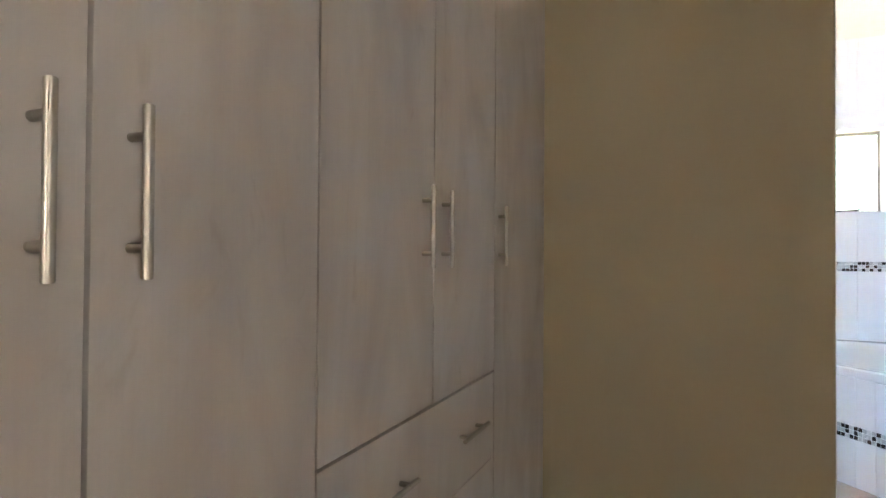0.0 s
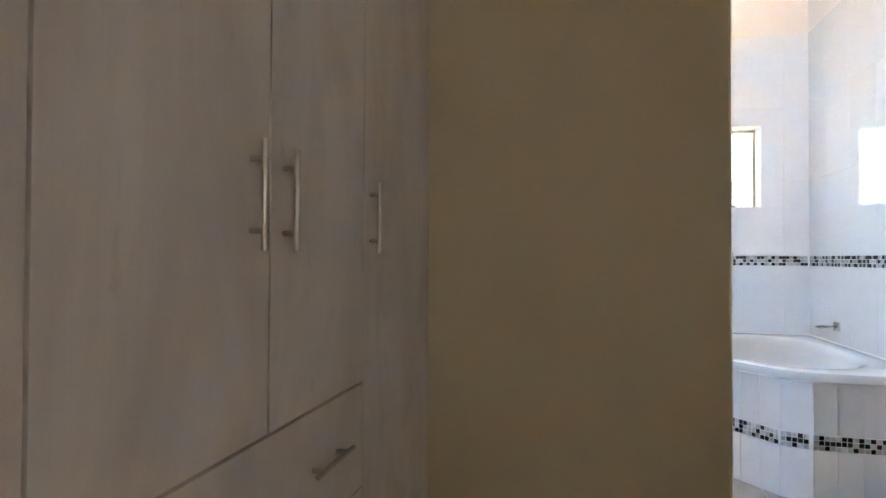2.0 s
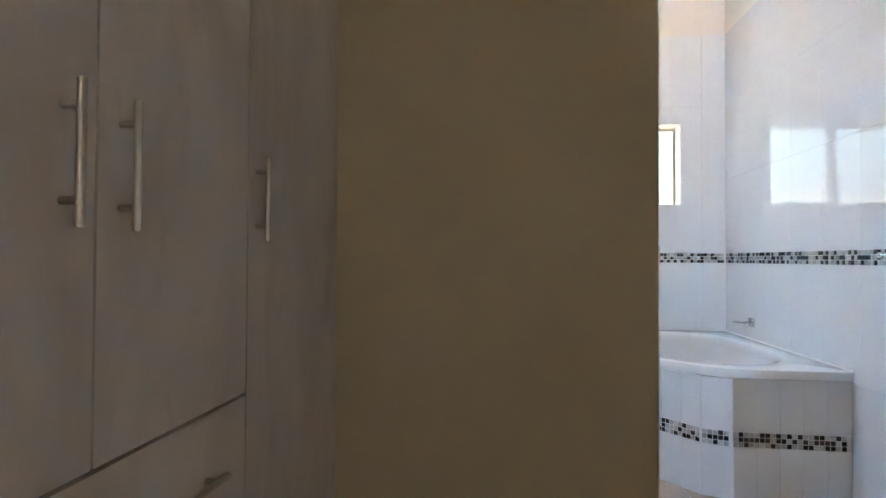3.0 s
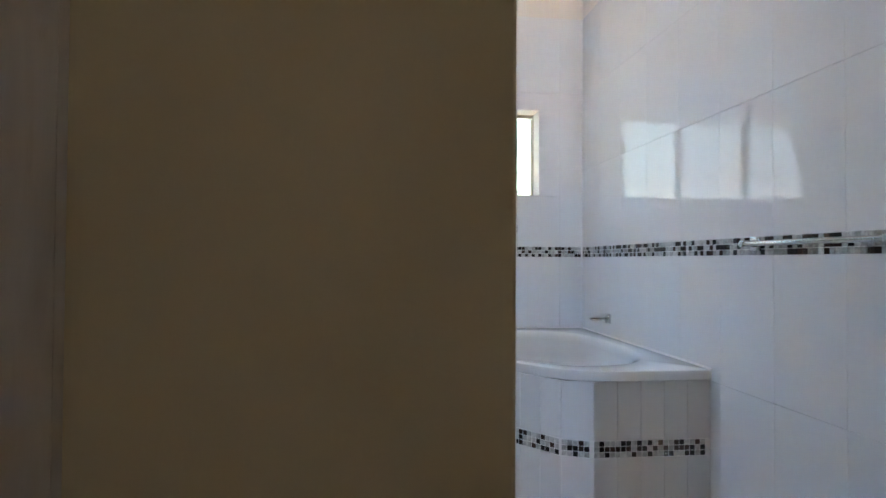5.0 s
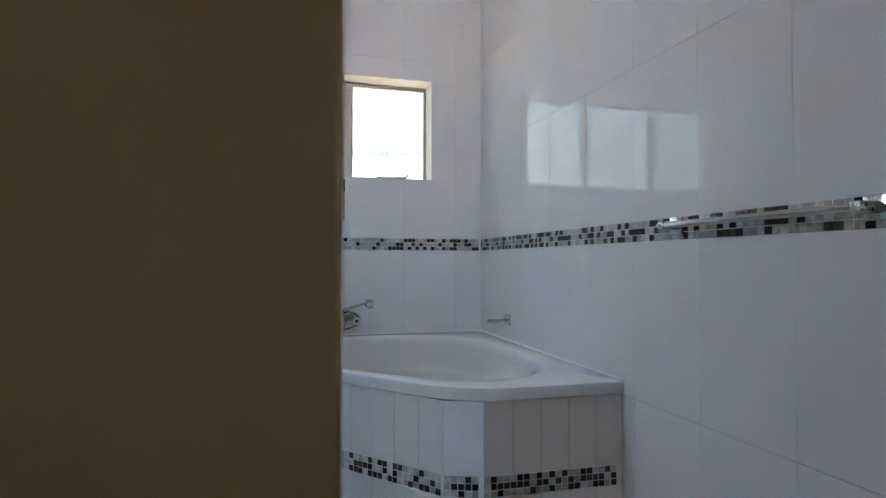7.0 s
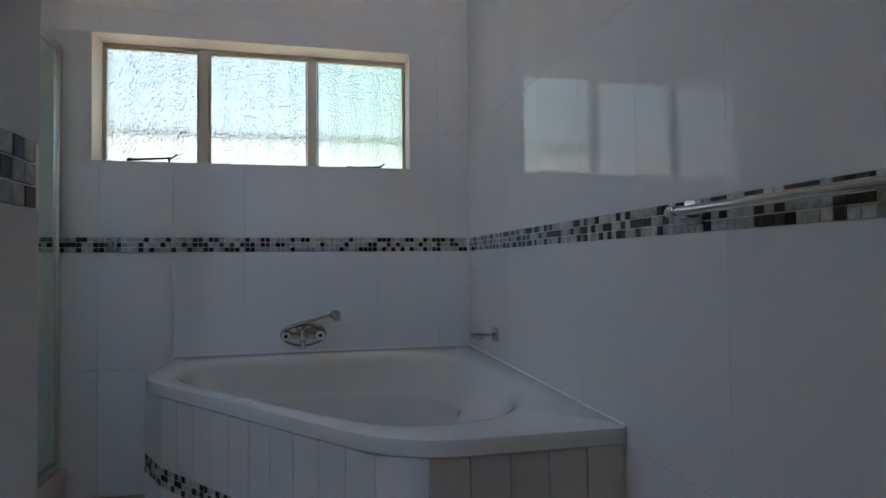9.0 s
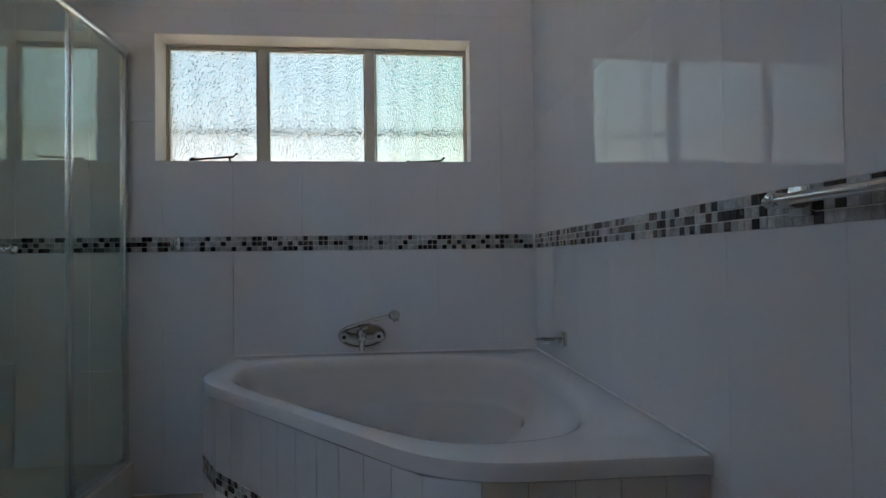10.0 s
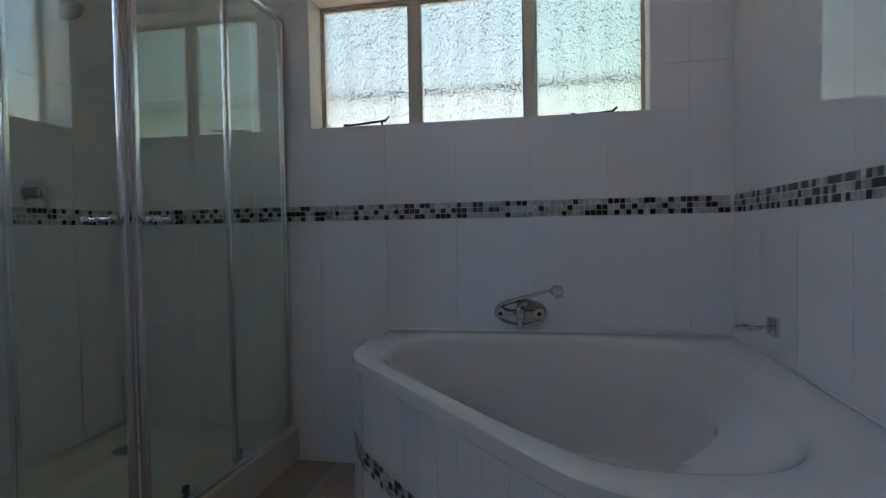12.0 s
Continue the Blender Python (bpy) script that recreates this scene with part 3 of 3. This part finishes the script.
for i in range(33):
    a = i * math.tau / 32
    dish.append((-0.088 + 0.038 * math.cos(a), 0.055 * math.sin(a) * 0.75, -0.002))
part("ring", tube(dish, 0.0045, 10), CHROME, soap, "", True)
bm = ball(bmesh.new(), (-0.088, 0, -0.004), 1, (0.037, 0.04, 0.016), 24)
bmesh.ops.delete(bm, geom=[v for v in bm.verts if v.co.z > -0.004], context="VERTS")
bmesh.ops.solidify(bm, geom=bm.faces[:], thickness=0.002)
part("bowl", bm, CHROME, soap, "", True)

# ---- towel rail ----
RAIL_Z, RAIL_X = 1.172, EAST - 0.058
rail = thing("towel_rail", (EAST, 3.14, RAIL_Z), "long chrome towel rail over the mosaic band", "towel rail")
part("bar", rod(bmesh.new(), (RAIL_X - EAST, -0.335, 0), (RAIL_X - EAST, 0.335, 0), 0.01, 20), CHROME, rail, "", True)
for s in (-1, 1):
    b = part("bracket", rounded_box(-0.014, s * 0.315 - 0.028, -0.028, 0, s * 0.315 + 0.028, 0.028, 0.004), CHROME, rail, "", True)
    part("post", rounded_box(-0.07, s * 0.315 - 0.013, -0.013, -0.013, s * 0.315 + 0.013, 0.013, 0.005, 3), CHROME, b, "", True)

# ---- robe hook ----
hook = thing("robe_hook", (-0.01, BACK, 1.165), "small chrome robe hook on the mosaic band", "hook")
part("plate", rounded_box(-0.024, -0.012, -0.028, 0.024, 0, 0.028, 0.003), CHROME, hook, "", True)
part("peg", tube([(0, -0.01, 0), (0, -0.035, -0.004), (0, -0.045, 0.008), (0, -0.046, 0.02)], 0.007), CHROME, hook, "", True)

# ---- shower ----
SX, SY, S_TOP = -0.235, 4.325, 2.09
TRAY_TOP = 0.15
tray = thing("shower_tray", (-0.65, 4.82, 0), "cream square shower tray on a raised kerb", "shower tray")
tinv = tray.matrix_world.inverted()


def tpart(name, bm, mat, parent, m, label="", smooth=False):
    bmesh.ops.transform(bm, matrix=m, verts=bm.verts[:])
    return part(name, bm, mat, parent, label, smooth)


bm = bmesh.new()
x0, x1, y0, y1 = WEST + 0.001, -0.2, SY - 0.045, BACK - 0.001
ring_at = lambda i, z: [bm.verts.new(p) for p in ((x0 + i, y0 + i, z), (x1 - i, y0 + i, z), (x1 - i, y1 - i, z), (x0 + i, y1 - i, z))]
rr = [ring_at(0, 0), ring_at(0, TRAY_TOP - 0.008), ring_at(0.004, TRAY_TOP - 0.002), ring_at(0.012, TRAY_TOP), ring_at(0.06, TRAY_TOP), ring_at(0.075, TRAY_TOP - 0.012), ring_at(0.1, TRAY_TOP - 0.02)]
for a, b in zip(rr, rr[1:]):
    for k in range(4):
        bm.faces.new((a[k], a[(k + 1) % 4], b[(k + 1) % 4], b[k]))
bm.faces.new(rr[-1])
tpart("basin", bm, TRAY, tray, tinv, "", True)
bm = rod(bmesh.new(), (-0.85, 4.98, TRAY_TOP - 0.02), (-0.85, 4.98, TRAY_TOP - 0.012), 0.055, 32)
tpart("drain_cover", bm, CHROME, tray, tinv, "round chrome drain cover", True)

enclosure = thing("shower_enclosure", (SX, SY, TRAY_TOP), "corner-entry shower enclosure of clear glass and bright aluminium", "shower")
einv = enclosure.matrix_world.inverted()


def epart(name, bm, mat, parent=enclosure, label="", smooth=False):
    return tpart(name, bm, mat, parent, einv, label, smooth)


def bar_box(x0, y0, z0, x1, y1, z1, name, mat=ALUMINIUM, parent=enclosure, label=""):
    return epart(name, rounded_box(x0, y0, z0, x1, y1, z1, 0.004, 3), mat, parent, label, True)


def pane_box(x0, y0, z0, x1, y1, z1, parent=enclosure):
    p = epart("glass_panel", rounded_box(x0, y0, z0, x1, y1, z1, 0.001, 1), CLEAR, parent, "clear glass panel")
    p.visible_shadow = False
    return p


ZB, ZT = TRAY_TOP + 0.001, S_TOP
# front side, along y
bar_box(SX - 0.014, BACK - 0.034, ZB, SX + 0.014, BACK - 0.001, ZT, "wall_profile")
epart("top_rail", rounded_box(SX - 0.018, SY + 0.006, ZT - 0.042, SX + 0.022, BACK - 0.012, ZT, 0.018, 7), ALUMINIUM, label="bright rounded top rail", smooth=True)
bar_box(SX - 0.018, SY + 0.022, ZB, SX + 0.022, BACK - 0.036, ZB + 0.028, "bottom_rail")
bar_box(SX - 0.012, 4.838, ZB + 0.029, SX + 0.012, 4.862, ZT - 0.041, "mullion")
pane_box(SX - 0.003, 4.863, ZB + 0.029, SX + 0.003, BACK - 0.035, ZT - 0.041)
# return side, along x
bar_box(WEST + 0.001, SY - 0.014, ZB, WEST + 0.034, SY + 0.014, ZT, "wall_profile")
epart("top_rail", rounded_box(WEST + 0.012, SY - 0.022, ZT - 0.042, SX - 0.006, SY + 0.018, ZT, 0.018, 7), ALUMINIUM, label="bright rounded top rail", smooth=True)
bar_box(WEST + 0.036, SY - 0.022, ZB, SX - 0.022, SY + 0.018, ZB + 0.028, "bottom_rail")
bar_box(-0.702, SY - 0.012, ZB + 0.029, -0.678, SY + 0.012, ZT - 0.041, "mullion")
pane_box(WEST + 0.035, SY - 0.003, ZB + 0.029, -0.703, SY + 0.003, ZT - 0.041)
# corner blocks that tie the rails
for z0, z1 in ((ZT - 0.042, ZT + 0.001), (ZB, ZB + 0.03)):
    bar_box(SX - 0.021, SY - 0.023, z0, SX + 0.023, SY + 0.021, z1, "corner_block")
# sliding doors that meet in the corner
for side in (0, 1):
    if side == 0:
        d = bar_box(SX - 0.008, SY + 0.008, ZB + 0.032, SX + 0.014, SY + 0.032, ZT - 0.044, "sliding_door", label="sliding door in clear glass")
        pane_box(SX + 0.004, SY + 0.033, ZB + 0.034, SX + 0.009, 4.835, ZT - 0.044, d)
        grip = [(SX + 0.04, SY + 0.02, 1.125), (SX + 0.04, SY + 0.135, 1.125)]
    else:
        d = bar_box(SX - 0.034, SY - 0.014, ZB + 0.032, SX - 0.01, SY + 0.008, ZT - 0.044, "sliding_door", label="sliding door in clear glass")
        pane_box(-0.675, SY - 0.009, ZB + 0.034, SX - 0.035, SY - 0.004, ZT - 0.044, d)
        grip = [(SX - 0.02, SY - 0.042, 1.125), (SX - 0.135, SY - 0.042, 1.125)]
    a, b = Vector(grip[0]), Vector(grip[1])
    bm = rod(bmesh.new(), a, b, 0.007, 14)
    for t in (0.08, 0.92):
        ball(bm, a.lerp(b, t), 0.015)
    ball(bm, a.lerp(b, 0.5), 0.011, (1.0, 1.0, 0.9))
    h = epart("grip", bm, CHROME, d, "chrome door grip", True)
    for t in (0.25, 0.75):
        c = a.lerp(b, t)
        q = (SX + 0.0095, c.y, c.z) if side == 0 else (c.x, SY - 0.0095, c.z)
        epart("post", rod(bmesh.new(), c, q, 0.006), CHROME, h, "", True)
for x, y in ((SX - 0.004, 4.9), (SX - 0.004, 4.56), (SX + 0.0, 4.36)):
    bar_box(x - 0.022, y - 0.012, ZB + 0.029, x - 0.006, y + 0.012, ZB + 0.055, "roller", RUBBER, label="black guide roller")

sm = thing("shower_mixer", (WEST, 4.8, 1.26), "round chrome shower mixer on the tiled wall", "tap")
part("cover_plate", rod(bmesh.new(), (0, 0, 0), (0.01, 0, 0), 0.055, 32), CHROME, sm, "", True)
part("lever", (lambda q: (rod(q, (0.008, 0, 0), (0.05, 0, 0), 0.024, 20), rod(q, (0.05, 0, 0.01), (0.075, 0, -0.07), 0.008, 12), q)[2])(bmesh.new()), CHROME, sm, "", True)
rose = thing("wall_shower", (WEST, 4.8, 2.05), "chrome shower rose on a short wall arm", "shower")
part("arm", tube([(0, 0, 0), (0.08, 0, 0.02), (0.14, 0, 0.01), (0.19, 0, -0.03)], 0.01), CHROME, rose, "", True)
part("head", rod(bmesh.new(), (0.19, 0, -0.03), (0.22, 0, -0.07), 0.02, 24, 0.05), CHROME, rose, "", True)

# ---- tiles and mosaic ----
JOINT = 0.0007


def span(joints, lo, hi):
    c = [lo] + [j for j in sorted(joints) if lo + 0.01 < j < hi - 0.01] + [hi]
    return list(zip(c, c[1:]))


def tile_wall(parent, spans, place, hole=None):
    """Lays tiles in columns and rows, and cuts those that meet the opening."""
    for u0, u1 in spans:
        for z0, z1 in ROWS_Z:
            a, b, c, d = u0 + JOINT / 2, u1 - JOINT / 2, z0 + JOINT / 2, z1 - JOINT / 2
            cells = [(a, b, c, d)]
            if hole and a < hole[1] and b > hole[0] and c < hole[3] and d > hole[2]:
                p, q = max(a, hole[0]), min(b, hole[1])
                cells = [(a, b, c, min(d, hole[2])), (a, b, max(c, hole[3]), d), (a, p, max(c, hole[2]), min(d, hole[3])), (q, b, max(c, hole[2]), min(d, hole[3]))]
            for e, f, g, h in cells:
                if f - e > 0.003 and h - g > 0.003:
                    piece("tile", f - e, h - g, SKIN, TILE, place(e, f, g), parent)


def chip_band(parent, u0, u1, place, near):
    """Band of three rows of chips; those inside near are parts, the others one joined mesh."""
    rest_v, rest_f = [], []
    piece("grout_strip", u1 - u0, BAND[1] - BAND[0], SKIN - 0.0011, GROUT, place(u0, u1, BAND[0]), parent)
    w = CHIP_P - CHIP_J
    n = int((u1 - u0) / CHIP_P)
    for r in range(3):
        for k in range(n):
            u, z = u0 + k * CHIP_P + CHIP_J / 2, BAND[0] + r * CHIP_P + CHIP_J / 2
            m = place(u, u + w, z)
            if near[0] <= u <= near[1]:
                piece("mosaic_chip", w, w, SKIN, CHIP, m, parent)
            else:
                v, f = slab_mesh(w, w, SKIN)
                base = len(rest_v)
                rest_v += [m @ Vector(q) for q in v]
                rest_f += [tuple(i + base for i in q) for q in f]
    if rest_v:
        me = bpy.data.meshes.new("mosaic_chips")
        me.from_pydata(rest_v, [], rest_f)
        me.materials.append(CHIPS)
        ob = new("mosaic_chips", me)
        ob.parent = parent
        tagged(ob, "dark and pale mosaic chips", kind="stuff")


north = lambda e, f, g: facing((f, BACK + SKIN, g), (-1, 0), (0, -1))
east = lambda e, f, g: facing((EAST + SKIN, e, g), (0, 1), (-1, 0))
west = lambda e, f, g: facing((WEST - SKIN, f, g), (0, -1), (1, 0))
end = lambda e, f, g: facing((PART_X - SKIN, f, g), (0, -1), (1, 0))
inside = lambda e, f, g: facing((e, PART_N - SKIN, g), (1, 0), (0, 1))
tile_wall(wall_north, span([0.253 + 0.325 * k for k in range(-5, 6)], WEST, EAST), north, WIN)
tile_wall(wall_east, span([4.36 + 0.3315 * k for k in range(-8, 4)], 2.03, BACK), east)
tile_wall(wall_west, span([5.34 - 0.3268 * k for k in range(1, 9)], PART_N, BACK), west, WIN_W)
tile_wall(wall_partition, [(PART_S + 0.019, PART_N)], end)
tile_wall(wall_partition, span([0.61 - 0.325 * k for k in range(1, 7)], WEST, PART_X - SKIN), inside)
chip_band(wall_north, WEST, EAST, north, (-0.72, EAST))
chip_band(wall_east, 2.04, BACK, east, (2.7, 5.1))
chip_band(wall_west, PART_N, BACK, west, (0, 0))
chip_band(wall_partition, PART_S + 0.02, PART_N, end, (0, 9))
chip_band(wall_partition, WEST, PART_X - SKIN, inside, (9, 9))

# floor tiles
FT = 0.33
for i in range(-4, 6):
    for j in range(-6, 17):
        x, y = 0.01 + i * FT, 0.04 + j * FT
        if x < WEST or y > BACK - 0.02 or x + FT > EAST + 0.35 or (x < 0 and y + FT < 2.9 and x + FT < -0.5):
            continue
        w, h = min(FT, EAST - x) - 0.004, min(FT, BACK - y) - 0.004
        if y < PART_N and y + FT > PART_S and x < PART_X:
            continue
        piece("floor_tile", w, h, SKIN, FLOOR_TILE, Matrix(((1, 0, 0, x), (0, 0, 1, y), (0, 1, 0, -SKIN), (0, 0, 0, 1))), floor)
